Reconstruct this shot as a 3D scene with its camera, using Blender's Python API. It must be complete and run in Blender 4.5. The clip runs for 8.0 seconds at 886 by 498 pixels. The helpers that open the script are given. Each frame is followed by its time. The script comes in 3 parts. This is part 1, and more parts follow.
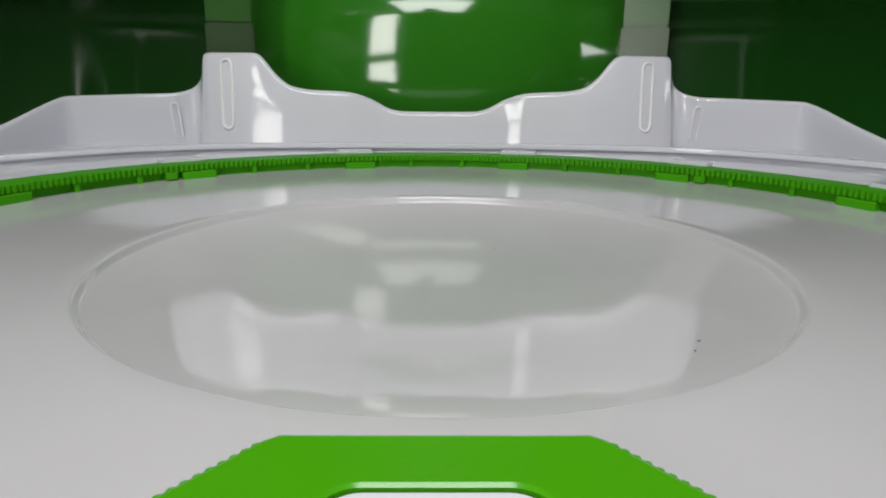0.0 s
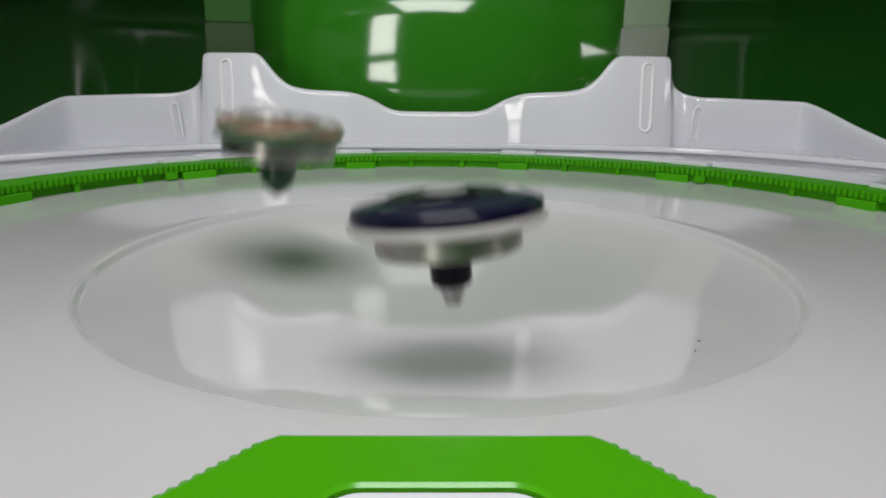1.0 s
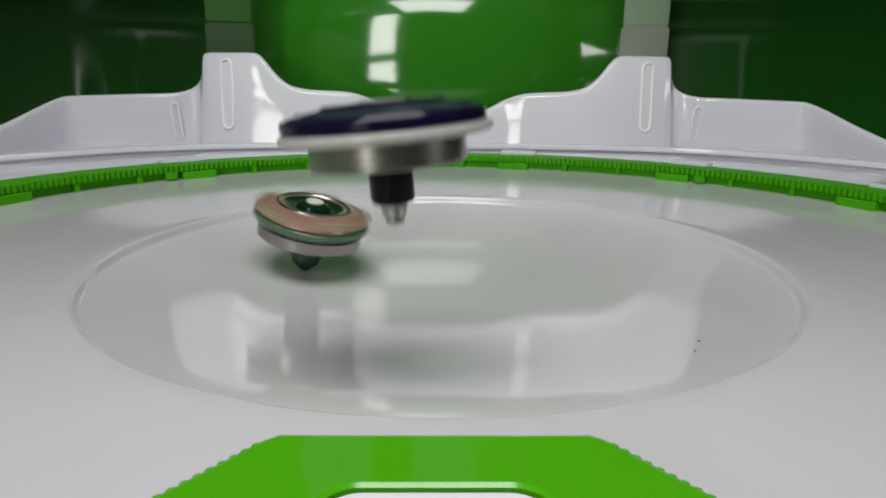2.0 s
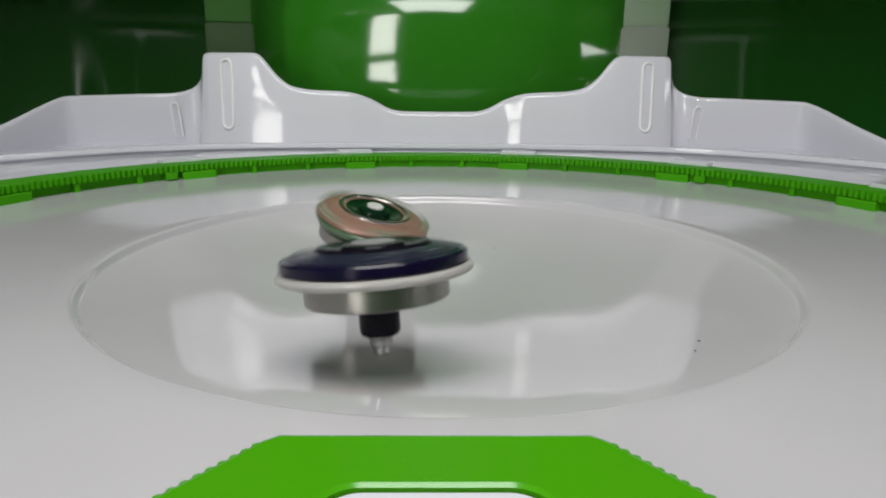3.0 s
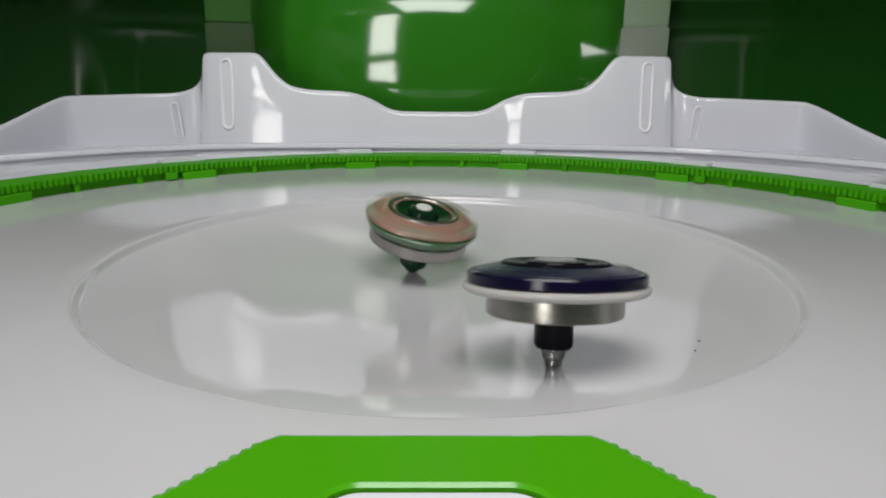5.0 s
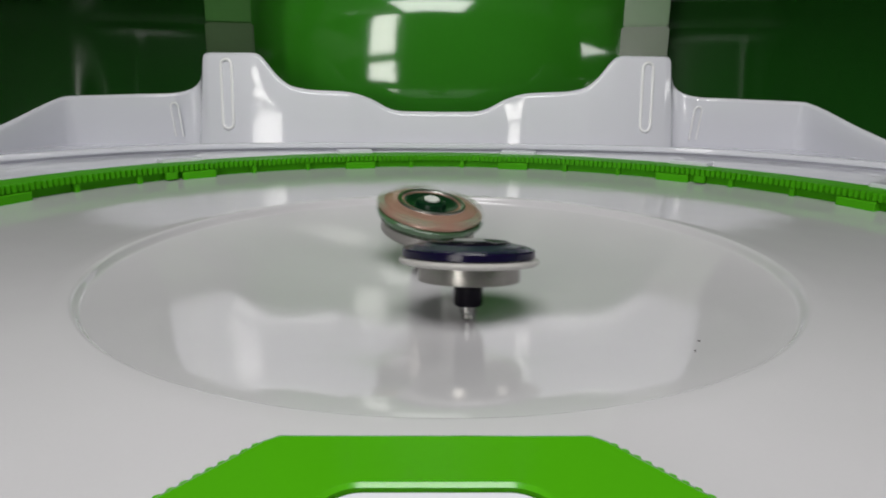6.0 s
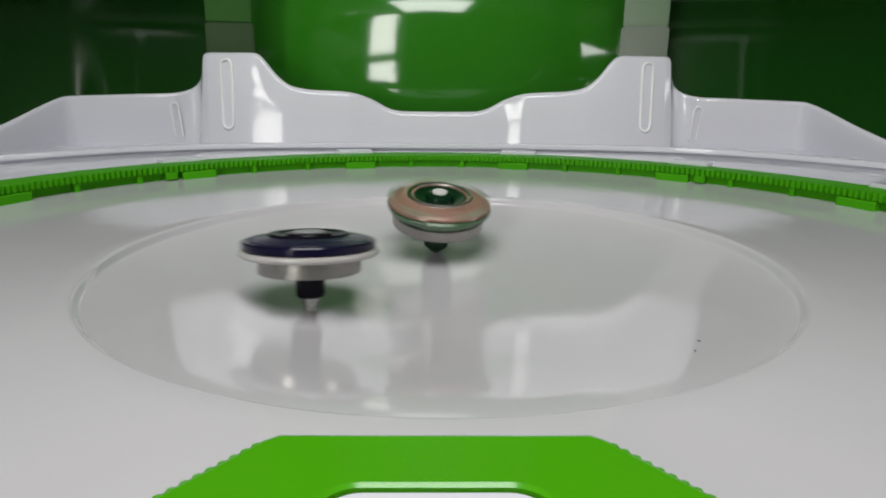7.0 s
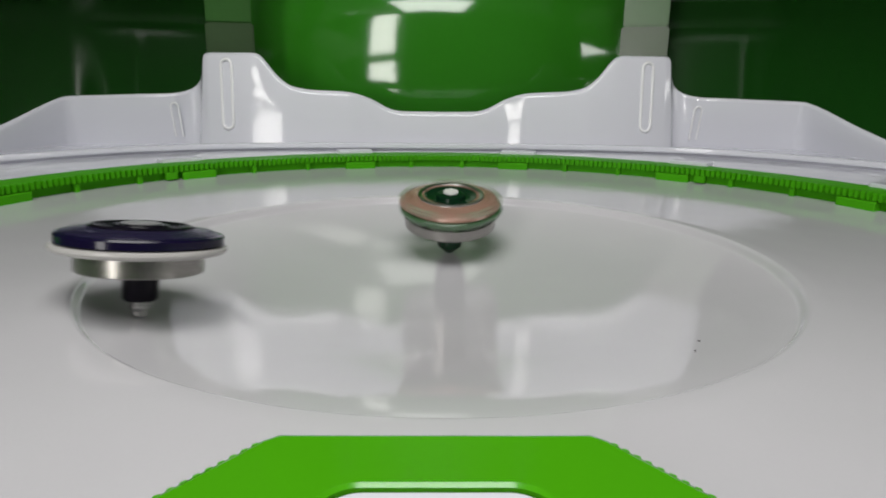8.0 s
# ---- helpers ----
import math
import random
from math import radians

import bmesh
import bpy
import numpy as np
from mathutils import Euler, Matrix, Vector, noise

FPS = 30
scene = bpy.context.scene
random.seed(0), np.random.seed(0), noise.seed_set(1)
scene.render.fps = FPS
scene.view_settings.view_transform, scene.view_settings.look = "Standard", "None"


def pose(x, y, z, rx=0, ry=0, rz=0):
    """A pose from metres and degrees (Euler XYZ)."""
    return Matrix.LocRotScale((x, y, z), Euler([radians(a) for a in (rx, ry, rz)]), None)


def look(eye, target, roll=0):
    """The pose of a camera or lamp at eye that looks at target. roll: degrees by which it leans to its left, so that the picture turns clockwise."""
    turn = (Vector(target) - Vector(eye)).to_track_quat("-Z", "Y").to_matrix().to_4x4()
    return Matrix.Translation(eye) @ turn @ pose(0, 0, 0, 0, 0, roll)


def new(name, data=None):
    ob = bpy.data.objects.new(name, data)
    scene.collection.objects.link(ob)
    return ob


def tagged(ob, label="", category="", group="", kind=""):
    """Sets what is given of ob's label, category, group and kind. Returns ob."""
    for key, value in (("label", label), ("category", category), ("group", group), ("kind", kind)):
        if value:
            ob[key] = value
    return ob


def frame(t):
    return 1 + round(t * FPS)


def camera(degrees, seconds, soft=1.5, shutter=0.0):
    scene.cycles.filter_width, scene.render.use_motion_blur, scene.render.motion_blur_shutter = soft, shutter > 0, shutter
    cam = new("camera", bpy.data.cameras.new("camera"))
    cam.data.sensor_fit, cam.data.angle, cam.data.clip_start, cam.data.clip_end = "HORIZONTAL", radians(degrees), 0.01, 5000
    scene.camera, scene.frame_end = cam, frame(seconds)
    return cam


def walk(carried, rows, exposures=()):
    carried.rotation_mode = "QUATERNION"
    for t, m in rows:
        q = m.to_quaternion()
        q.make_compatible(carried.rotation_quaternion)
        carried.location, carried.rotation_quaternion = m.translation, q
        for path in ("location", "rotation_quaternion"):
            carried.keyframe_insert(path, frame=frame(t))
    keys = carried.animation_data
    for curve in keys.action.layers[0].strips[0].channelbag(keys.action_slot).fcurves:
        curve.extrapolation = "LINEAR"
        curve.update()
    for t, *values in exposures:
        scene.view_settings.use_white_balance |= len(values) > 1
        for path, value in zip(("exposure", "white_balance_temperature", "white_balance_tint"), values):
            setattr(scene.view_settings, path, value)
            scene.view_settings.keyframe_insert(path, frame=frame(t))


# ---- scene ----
# ---------------------------------------------------------------- camera
EYE = (-0.0023, -0.221, 0.0628)
PITCH, YAW, ROLL = 14.83, 0.82, 0.49
cam = camera(68.55, 8.0, soft=2.0, shutter=0.8)
AIM = (EYE[0] + math.sin(radians(YAW)) * math.cos(radians(PITCH)),
       EYE[1] + math.cos(radians(YAW)) * math.cos(radians(PITCH)),
       EYE[2] - math.sin(radians(PITCH)))
walk(cam, [(0.0, look(EYE, AIM, ROLL)), (8.0, look(EYE, AIM, ROLL))], exposures=[(0.0, 0.07), (8.0, 0.07)])

# ---------------------------------------------------------------- world and lights
world = bpy.data.worlds.new("world")
scene.world = world
world.use_nodes = True
world.node_tree.nodes["Background"].inputs[0].default_value = (0.62, 0.68, 0.75, 1)
world.node_tree.nodes["Background"].inputs[1].default_value = 0.3

TABLE_Z = -0.045
CEIL_Z = 1.60


def area_lamp(name, at, target, sx, sy, power, color=(1, 0.97, 0.92)):
    data = bpy.data.lights.new(name, "AREA")
    data.shape, data.size, data.size_y, data.energy, data.color = "RECTANGLE", sx, sy, power, color
    ob = new(name, data)
    ob.matrix_world = look(at, target)
    return ob


# added fill light above the arena, placed for falloff from front to back
LAMP = (-0.03, -0.30, 0.60)
area_lamp("lamp_pendant", LAMP, (LAMP[0], LAMP[1], 0), 0.42, 0.42, 4.3, (0.985, 0.975, 0.95))
area_lamp("lamp_window_south", (-1.06, -2.21, 0.74), (-1.06, 0, 0.74), 0.60, 1.56, 24, (1.0, 0.97, 0.93))
area_lamp("lamp_window_east", (2.41, -0.74, 0.62), (0, -0.74, 0.62), 0.90, 0.34, 4.8, (1.0, 0.98, 0.95))


# ---------------------------------------------------------------- materials
def material(name, color, rough=0.4, metal=0.0, coat=0.0, spread=0.06, grain=900.0, bump=0.02, stains=25.0,
             rough_spread=0.06, transmission=0.0, subsurface=0.0, emission=0.0, random_tint=0.0, scratch=0.0, ior=1.5, wave=0.0, coat_rough=0.09):
    m = bpy.data.materials.new(name)
    m.use_nodes = True
    nt = m.node_tree
    bsdf = nt.nodes["Principled BSDF"]
    geo = nt.nodes.new("ShaderNodeTexCoord")
    fine = nt.nodes.new("ShaderNodeTexNoise")
    fine.inputs["Scale"].default_value, fine.inputs["Detail"].default_value = grain, 3
    wide = nt.nodes.new("ShaderNodeTexNoise")
    wide.inputs["Scale"].default_value, wide.inputs["Detail"].default_value = stains, 5
    for n in (fine, wide):
        nt.links.new(geo.outputs["Object"], n.inputs["Vector"])
    mix = nt.nodes.new("ShaderNodeMix")
    mix.data_type = "RGBA"
    dark = [max(0.0, c * (1 - spread)) for c in color]
    lite = [min(1.0, c * (1 + spread)) for c in color]
    mix.inputs[6].default_value, mix.inputs[7].default_value = (*dark, 1), (*lite, 1)
    add = nt.nodes.new("ShaderNodeMath")
    add.operation = "MULTIPLY_ADD"
    nt.links.new(wide.outputs["Fac"], add.inputs[0])
    add.inputs[1].default_value = 0.7
    half = nt.nodes.new("ShaderNodeMath")
    half.operation = "MULTIPLY"
    nt.links.new(fine.outputs["Fac"], half.inputs[0])
    half.inputs[1].default_value = 0.3
    nt.links.new(half.outputs[0], add.inputs[2])
    nt.links.new(add.outputs[0], mix.inputs["Factor"])
    nt.links.new(mix.outputs[2], bsdf.inputs["Base Color"])
    if random_tint:
        info = nt.nodes.new("ShaderNodeObjectInfo")
        hsv = nt.nodes.new("ShaderNodeHueSaturation")
        rng = nt.nodes.new("ShaderNodeMapRange")
        rng.inputs["To Min"].default_value, rng.inputs["To Max"].default_value = 1 - random_tint, 1 + random_tint
        nt.links.new(info.outputs["Random"], rng.inputs["Value"])
        nt.links.new(rng.outputs[0], hsv.inputs["Value"])
        nt.links.new(mix.outputs[2], hsv.inputs["Color"])
        nt.links.new(hsv.outputs[0], bsdf.inputs["Base Color"])
    rr = nt.nodes.new("ShaderNodeMapRange")
    rr.inputs["To Min"].default_value, rr.inputs["To Max"].default_value = max(0, rough - rough_spread), rough + rough_spread
    nt.links.new(wide.outputs["Fac"], rr.inputs["Value"])
    nt.links.new(rr.outputs[0], bsdf.inputs["Roughness"])
    bsdf.inputs["Metallic"].default_value = metal
    bsdf.inputs["IOR"].default_value = ior
    bsdf.inputs["Coat Weight"].default_value = coat
    bsdf.inputs["Coat Roughness"].default_value = coat_rough
    bsdf.inputs["Transmission Weight"].default_value = transmission
    if subsurface:
        bsdf.inputs["Subsurface Weight"].default_value = subsurface
        bsdf.inputs["Subsurface Radius"].default_value = (0.004, 0.004, 0.004)
    if emission:
        bsdf.inputs["Emission Color"].default_value = (*color, 1)
        bsdf.inputs["Emission Strength"].default_value = emission
    height = fine.outputs["Fac"]
    if scratch:
        # long fine scratches laid over the grain
        mapping = nt.nodes.new("ShaderNodeMapping")
        mapping.inputs["Rotation"].default_value = (0, 0, 0.6)
        mapping.inputs["Scale"].default_value = (40, 900, 40)
        nt.links.new(geo.outputs["Object"], mapping.inputs["Vector"])
        lines = nt.nodes.new("ShaderNodeTexNoise")
        lines.inputs["Scale"].default_value, lines.inputs["Detail"].default_value = 1.0, 4
        nt.links.new(mapping.outputs[0], lines.inputs["Vector"])
        both = nt.nodes.new("ShaderNodeMath")
        both.operation = "MULTIPLY_ADD"
        nt.links.new(lines.outputs["Fac"], both.inputs[0])
        both.inputs[1].default_value = scratch
        nt.links.new(fine.outputs["Fac"], both.inputs[2])
        height = both.outputs[0]
    if bump:
        bp = nt.nodes.new("ShaderNodeBump")
        bp.inputs["Strength"].default_value, bp.inputs["Distance"].default_value = bump, 0.0005
        nt.links.new(height, bp.inputs["Height"])
        nt.links.new(bp.outputs[0], bsdf.inputs["Normal"])
        if wave:
            # slow warping of moulded plastic, seen only in what it mirrors
            slow = nt.nodes.new("ShaderNodeTexNoise")
            slow.inputs["Scale"].default_value, slow.inputs["Detail"].default_value = 38.0, 1.0
            nt.links.new(geo.outputs["Object"], slow.inputs["Vector"])
            under = nt.nodes.new("ShaderNodeBump")
            under.inputs["Strength"].default_value, under.inputs["Distance"].default_value = 1.0, wave
            nt.links.new(slow.outputs["Fac"], under.inputs["Height"])
            nt.links.new(under.outputs[0], bp.inputs["Normal"])
            nt.links.new(under.outputs[0], bsdf.inputs["Coat Normal"])
    return m


M_BOWL = material("grey_white_plastic", (0.550, 0.542, 0.566), 0.08, spread=0.05, grain=1500, bump=0.012, scratch=0.4, rough_spread=0.04, coat=0.4, wave=0.00010)
M_FENCE = material("white_glossy_plastic", (0.68, 0.685, 0.745), 0.12, wave=0.0003, coat=0.3, spread=0.03, grain=700, bump=0.02, rough_spread=0.04)
# whiter than the wall, so that beads of it pass for reflections
M_GLINT = material("white_moulded_plastic", (0.86, 0.86, 0.88), 0.10, coat=1.0, spread=0.03, bump=0.01)
M_RAIL = material("bright_green_plastic", (0.058, 0.335, 0.005), 0.5, ior=1.18, spread=0.08, grain=1200, bump=0.05, random_tint=0.06)
M_DOME = material("deep_green_plastic", (0.028, 0.188, 0.011), 0.10, wave=0.0002, coat=1.0, spread=0.10, grain=300, bump=0.02, stains=9, rough_spread=0.05)
# M_DOME's green made see-through and darkened, standing for the shade at the sides
M_DOME_DIM = material("tinted_green_plastic", (0.010, 0.082, 0.007), 0.20, ior=1.38, coat=0.0, spread=0.16, grain=300, bump=0.02, stains=9, rough_spread=0.05, transmission=0.35)
M_RAMP = material("glossy_green_plastic", (0.062, 0.335, 0.004), 0.10, coat=0.3, spread=0.06, grain=1200, bump=0.006, rough_spread=0.03)
M_FOOT = material("frosted_green_plastic", (0.050, 0.085, 0.040), 0.24, ior=1.42, spread=0.15, grain=300, bump=0.03, stains=40)
M_STRUT = material("grey_green_plastic", (0.040, 0.115, 0.028), 0.24, ior=1.42, spread=0.12, grain=300, bump=0.03, stains=40)
M_PURPLE = material("dark_purple_plastic", (0.006, 0.004, 0.022), 0.14, ior=1.36, coat=0.0, spread=0.25, grain=600, stains=80)
M_SMOKE = material("clear_violet_plastic", (0.018, 0.014, 0.040), 0.22, ior=1.25, coat=0.0, spread=0.15, grain=600, stains=80)
M_BLACK = material("black_plastic", (0.006, 0.005, 0.009), 0.25, coat=0.0, spread=0.2, ior=1.2)
M_CREAM = material("milky_white_plastic", (0.44, 0.43, 0.415), 0.25, spread=0.05, subsurface=0.15)
M_STEEL = material("brushed_steel", (0.36, 0.345, 0.325), 0.27, metal=1.0, spread=0.10, grain=2000, bump=0.05, stains=60)
M_CHROME = material("polished_metal", (0.70, 0.70, 0.69), 0.14, metal=1.0, spread=0.08, stains=60)
M_TIP = material("worn_metal", (0.42, 0.42, 0.41), 0.26, metal=1.0, spread=0.12, stains=120)
M_SATIN = material("satin_silver", (0.50, 0.50, 0.48), 0.30, metal=1.0, spread=0.08, stains=60)
M_BRONZE = material("copper_red_film", (0.32, 0.185, 0.14), 0.28, metal=0.2, coat=0.3, spread=0.3, stains=160)
M_LEAF = material("clear_green_plastic", (0.055, 0.13, 0.055), 0.15, coat=0.4, spread=0.3, stains=120)
M_PALE = material("pale_green_plastic", (0.26, 0.30, 0.22), 0.2, coat=0.3, spread=0.3, stains=160)
M_PINE = material("dark_green_plastic", (0.006, 0.042, 0.016), 0.25, coat=0.0, spread=0.2, stains=80)
M_HUB = material("black_green_plastic", (0.003, 0.020, 0.008), 0.22, ior=1.36, spread=0.2, stains=80)
M_WHITE = material("white_bolt_plastic", (0.62, 0.62, 0.60), 0.35, spread=0.10, grain=900)
M_SILVER = material("silver_grey_plastic", (0.27, 0.27, 0.275), 0.35, spread=0.08)
M_WALL = material("painted_wall", (0.13, 0.13, 0.13), 0.85, spread=0.04, grain=60, stains=1.5, bump=0.1)
M_CEIL = material("ceiling_paint", (0.22, 0.22, 0.22), 0.9, spread=0.03, grain=60, stains=1.5, bump=0.1)
M_TABLE = material("laminate_table", (0.30, 0.29, 0.28), 0.5, spread=0.12, grain=120, stains=6)
M_GLOW = material("lamp_diffuser", (1.0, 0.97, 0.90), 0.5, emission=1.5, bump=0)
M_GRIT = material("dark_grit", (0.03, 0.025, 0.02), 0.8, spread=0.3)


# ---------------------------------------------------------------- mesh helpers
def finish(name, bm, mat, smooth=True, sharp=35):
    me = bpy.data.meshes.new(name)
    bmesh.ops.recalc_face_normals(bm, faces=bm.faces)
    bm.to_mesh(me)
    bm.free()
    for f in me.polygons:
        f.use_smooth = smooth
    if smooth:
        me.set_sharp_from_angle(angle=radians(sharp))
    me.materials.append(mat)
    return me


def part(name, bm, mat, parent=None, label="", smooth=True, sharp=35):
    ob = new(name, finish(name, bm, mat, smooth, sharp))
    if parent:
        ob.parent = parent
    if label:
        ob["label"] = label
    return ob


def lathe(profile, n=96, lobes=0, depth=0.0, cap=True, tube=False):
    """A turned shape from (radius, z) pairs; lobes makes the radius wavy, tube leaves the middle open."""
    bm = bmesh.new()
    rings = []
    for r, z in profile:
        if r < 1e-6:
            rings.append([bm.verts.new((0, 0, z))])
            continue
        row = []
        for i in range(n):
            a = 2 * math.pi * i / n
            k = 1 - depth * (0.5 - 0.5 * math.cos(lobes * a)) if lobes else 1
            row.append(bm.verts.new((r * k * math.cos(a), r * k * math.sin(a), z)))
        rings.append(row)
    for a, b in zip(rings, rings[1:]):
        for i in range(n):
            j = (i + 1) % n
            if len(a) == 1:
                bm.faces.new((a[0], b[i], b[j]))
            elif len(b) == 1:
                bm.faces.new((a[i], a[j], b[0]))
            else:
                bm.faces.new((a[i], a[j], b[j], b[i]))
    if not cap:
        pass
    elif profile[0][0] > 1e-6 and profile[-1][0] > 1e-6 and tube:
        for i in range(n):
            j = (i + 1) % n
            bm.faces.new((rings[-1][i], rings[-1][j], rings[0][j], rings[0][i]))
    else:
        for row in (rings[0], rings[-1]):
            if len(row) > 1:
                bm.faces.new(row)
    return bm


def box(bm, x0, x1, y0, y1, z0, z1, m=None):
    vs = [bm.verts.new(Vector(c) if m is None else m @ Vector(c)) for c in
          ((x0, y0, z0), (x1, y0, z0), (x1, y1, z0), (x0, y1, z0), (x0, y0, z1), (x1, y0, z1), (x1, y1, z1), (x0, y1, z1))]
    for q in ((0, 3, 2, 1), (4, 5, 6, 7), (0, 1, 5, 4), (1, 2, 6, 5), (2, 3, 7, 6), (3, 0, 4, 7)):
        bm.faces.new([vs[i] for i in q])


def sweep(rows, closed=False):
    """A skin through rows of points of equal length, each row a closed loop when closed."""
    bm = bmesh.new()
    vs = [[bm.verts.new(p) for p in r] for r in rows]
    n = len(rows[0])
    for a, b in zip(vs, vs[1:]):
        for i in range(n if closed else n - 1):
            j = (i + 1) % n
            bm.faces.new((a[i], a[j], b[j], b[i]))
    if closed:
        bm.faces.new(vs[0])
        bm.faces.new(vs[-1])
    return bm


def smooth_curve(keys, n):
    """n + 1 points on a Catmull-Rom curve through keys (tuples)."""
    pts = [Vector(k) for k in keys]
    pts = [2 * pts[0] - pts[1]] + pts + [2 * pts[-1] - pts[-2]]
    out = []
    for i in range(n + 1):
        u = i / n * (len(keys) - 1)
        k = min(int(u), len(keys) - 2)
        u -= k
        a, b, c, d = pts[k:k + 4]
        out.append(0.5 * (2 * b + (c - a) * u + (2 * a - 5 * b + 4 * c - d) * u * u + (3 * b - a - 3 * c + d) * u ** 3))
    return out


# ---------------------------------------------------------------- room
def room():
    X, Y0, Y1 = 2.4, -2.2, 3.4
    FLOOR_Z = TABLE_Z - 0.75
    bm = bmesh.new()
    box(bm, -X, X, Y0, Y1, FLOOR_Z - 0.1, FLOOR_Z)
    tagged(part("floor", bm, M_TABLE, smooth=False), "dark grey laminate floor of the room", "floor", kind="structure")
    bm = bmesh.new()
    box(bm, -X, X, Y0, Y1, CEIL_Z, CEIL_Z + 0.1)
    tagged(part("ceiling", bm, M_CEIL, smooth=False), "plain grey painted ceiling", "ceiling", kind="structure")
    z0, z1 = FLOOR_Z - 0.1, CEIL_Z + 0.1
    w0, w1 = -0.05, 1.54  # sill and head of the windows
    for name, blocks in (("wall_north", [(-X, X, Y1, Y1 + 0.1, z0, z1)]),
                         ("wall_west", [(-X - 0.1, -X, Y0 - 0.1, Y1 + 0.1, z0, z1)]),
                         ("wall_south", [(-X, -1.37, Y0 - 0.1, Y0, z0, z1), (-0.75, X, Y0 - 0.1, Y0, z0, z1),
                                         (-1.37, -0.75, Y0 - 0.1, Y0, z0, w0), (-1.37, -0.75, Y0 - 0.1, Y0, w1, z1)]),
                         ("wall_east", [(X, X + 0.1, Y0 - 0.1, -1.22, z0, z1), (X, X + 0.1, -0.26, Y1 + 0.1, z0, z1),
                                        (X, X + 0.1, -1.22, -0.26, z0, 0.40), (X, X + 0.1, -1.22, -0.26, 0.80, z1)])):
        bm = bmesh.new()
        for q in blocks:
            box(bm, *q)
        tagged(part(name, bm, M_WALL, smooth=False), "plain dark grey painted room wall", "wall", kind="structure")
    for name, m in (("window_1", pose(-1.06, Y0 - 0.03, 0)), ("window_2", pose(X + 0.03, -0.74, 0, 0, 0, 90))):
        win = tagged(new(name), "white framed window letting in daylight", "window", kind="structure")
        win.matrix_world = m
        bm = bmesh.new()
        lo, hi = (w0, w1) if name == "window_1" else (0.40, 0.80)
        h = 0.28 if name == "window_1" else 0.45
        bars = [(-h - 0.029, -h, lo, hi), (h, h + 0.029, lo, hi), (-h, h, lo, lo + 0.03), (-h, h, hi - 0.03, hi)]
        if name == "window_1":
            bars.append((-0.28, 0.28, 0.40, 0.56))
        for q in bars:
            box(bm, q[0], q[1], 0.035 if name == "window_1" else -0.075, 0.075 if name == "window_1" else -0.035, q[2] + 0.001, q[3] - 0.001)
        part("window_frame", bm, M_CEIL, win, smooth=False)
    bm = bmesh.new()
    box(bm, -0.8, 0.8, -0.6, 0.75, TABLE_Z - 0.03, TABLE_Z)
    for sx in (-0.74, 0.68):
        for sy in (-0.54, 0.63):
            box(bm, sx, sx + 0.06, sy, sy + 0.06, FLOOR_Z, TABLE_Z - 0.03)
    tagged(part("table", bm, M_TABLE, smooth=False), "grey laminate table under the toy arena", "table")


room()


# unseen body for the added fill light; housing and cable are invented
def pendant_light():
    base = tagged(new("pendant_light"), "square overhead fill lamp, added out of view to light the arena", "lamp")
    base.matrix_world = pose(LAMP[0], LAMP[1], LAMP[2] + 0.01)
    bm = bmesh.new()
    box(bm, -0.24, 0.24, -0.24, 0.24, 0.002, 0.03)
    bmesh.ops.bevel(bm, geom=bm.edges[:], offset=0.006, segments=2, affect="EDGES")
    part("housing", bm, M_CEIL, base)
    bm = bmesh.new()
    box(bm, -0.004, 0.004, -0.004, 0.004, 0.03, CEIL_Z - LAMP[2] - 0.011)
    part("cable", bm, M_BLACK, base)


pendant_light()

# ---------------------------------------------------------------- stadium
RING_R = 0.1137
RAIL_R, RAIL_Z = 0.2176, 0.004
stadium = tagged(new("spinning_top_arena"), "white and green plastic spinning top arena with glossy dished floor", "toy arena")


# steepness of the dish from its middle to its rim; its lowest point lies a little behind the ring's middle
STEEP = (0.0, 0.057, 0.111, 0.152, 0.190, 0.250, 0.290)
DISH_TILT = -0.037
STEEP_AT = [RING_R * q for q in (0.0, 0.2, 0.4, 0.55, 0.7, 0.85, 1.0)]
DISH_R = np.linspace(0, RING_R, 241)
DISH_M = np.interp(DISH_R, STEEP_AT, STEEP)
for _ in range(60):
    DISH_M[1:-1] = (DISH_M[:-2] + 2 * DISH_M[1:-1] + DISH_M[2:]) / 4
DISH_H = np.concatenate([[0.0], np.cumsum((DISH_M[1:] + DISH_M[:-1]) / 2) * RING_R / 240])
DISH_H -= DISH_H[-1]


def dish_z(r, y=0.0):
    if r >= RING_R:
        return (r - RING_R) * RAIL_Z / (RAIL_R - RING_R)
    return float(np.interp(r, DISH_R, DISH_H)) + DISH_TILT * y * (1 - (r / RING_R) ** 6)


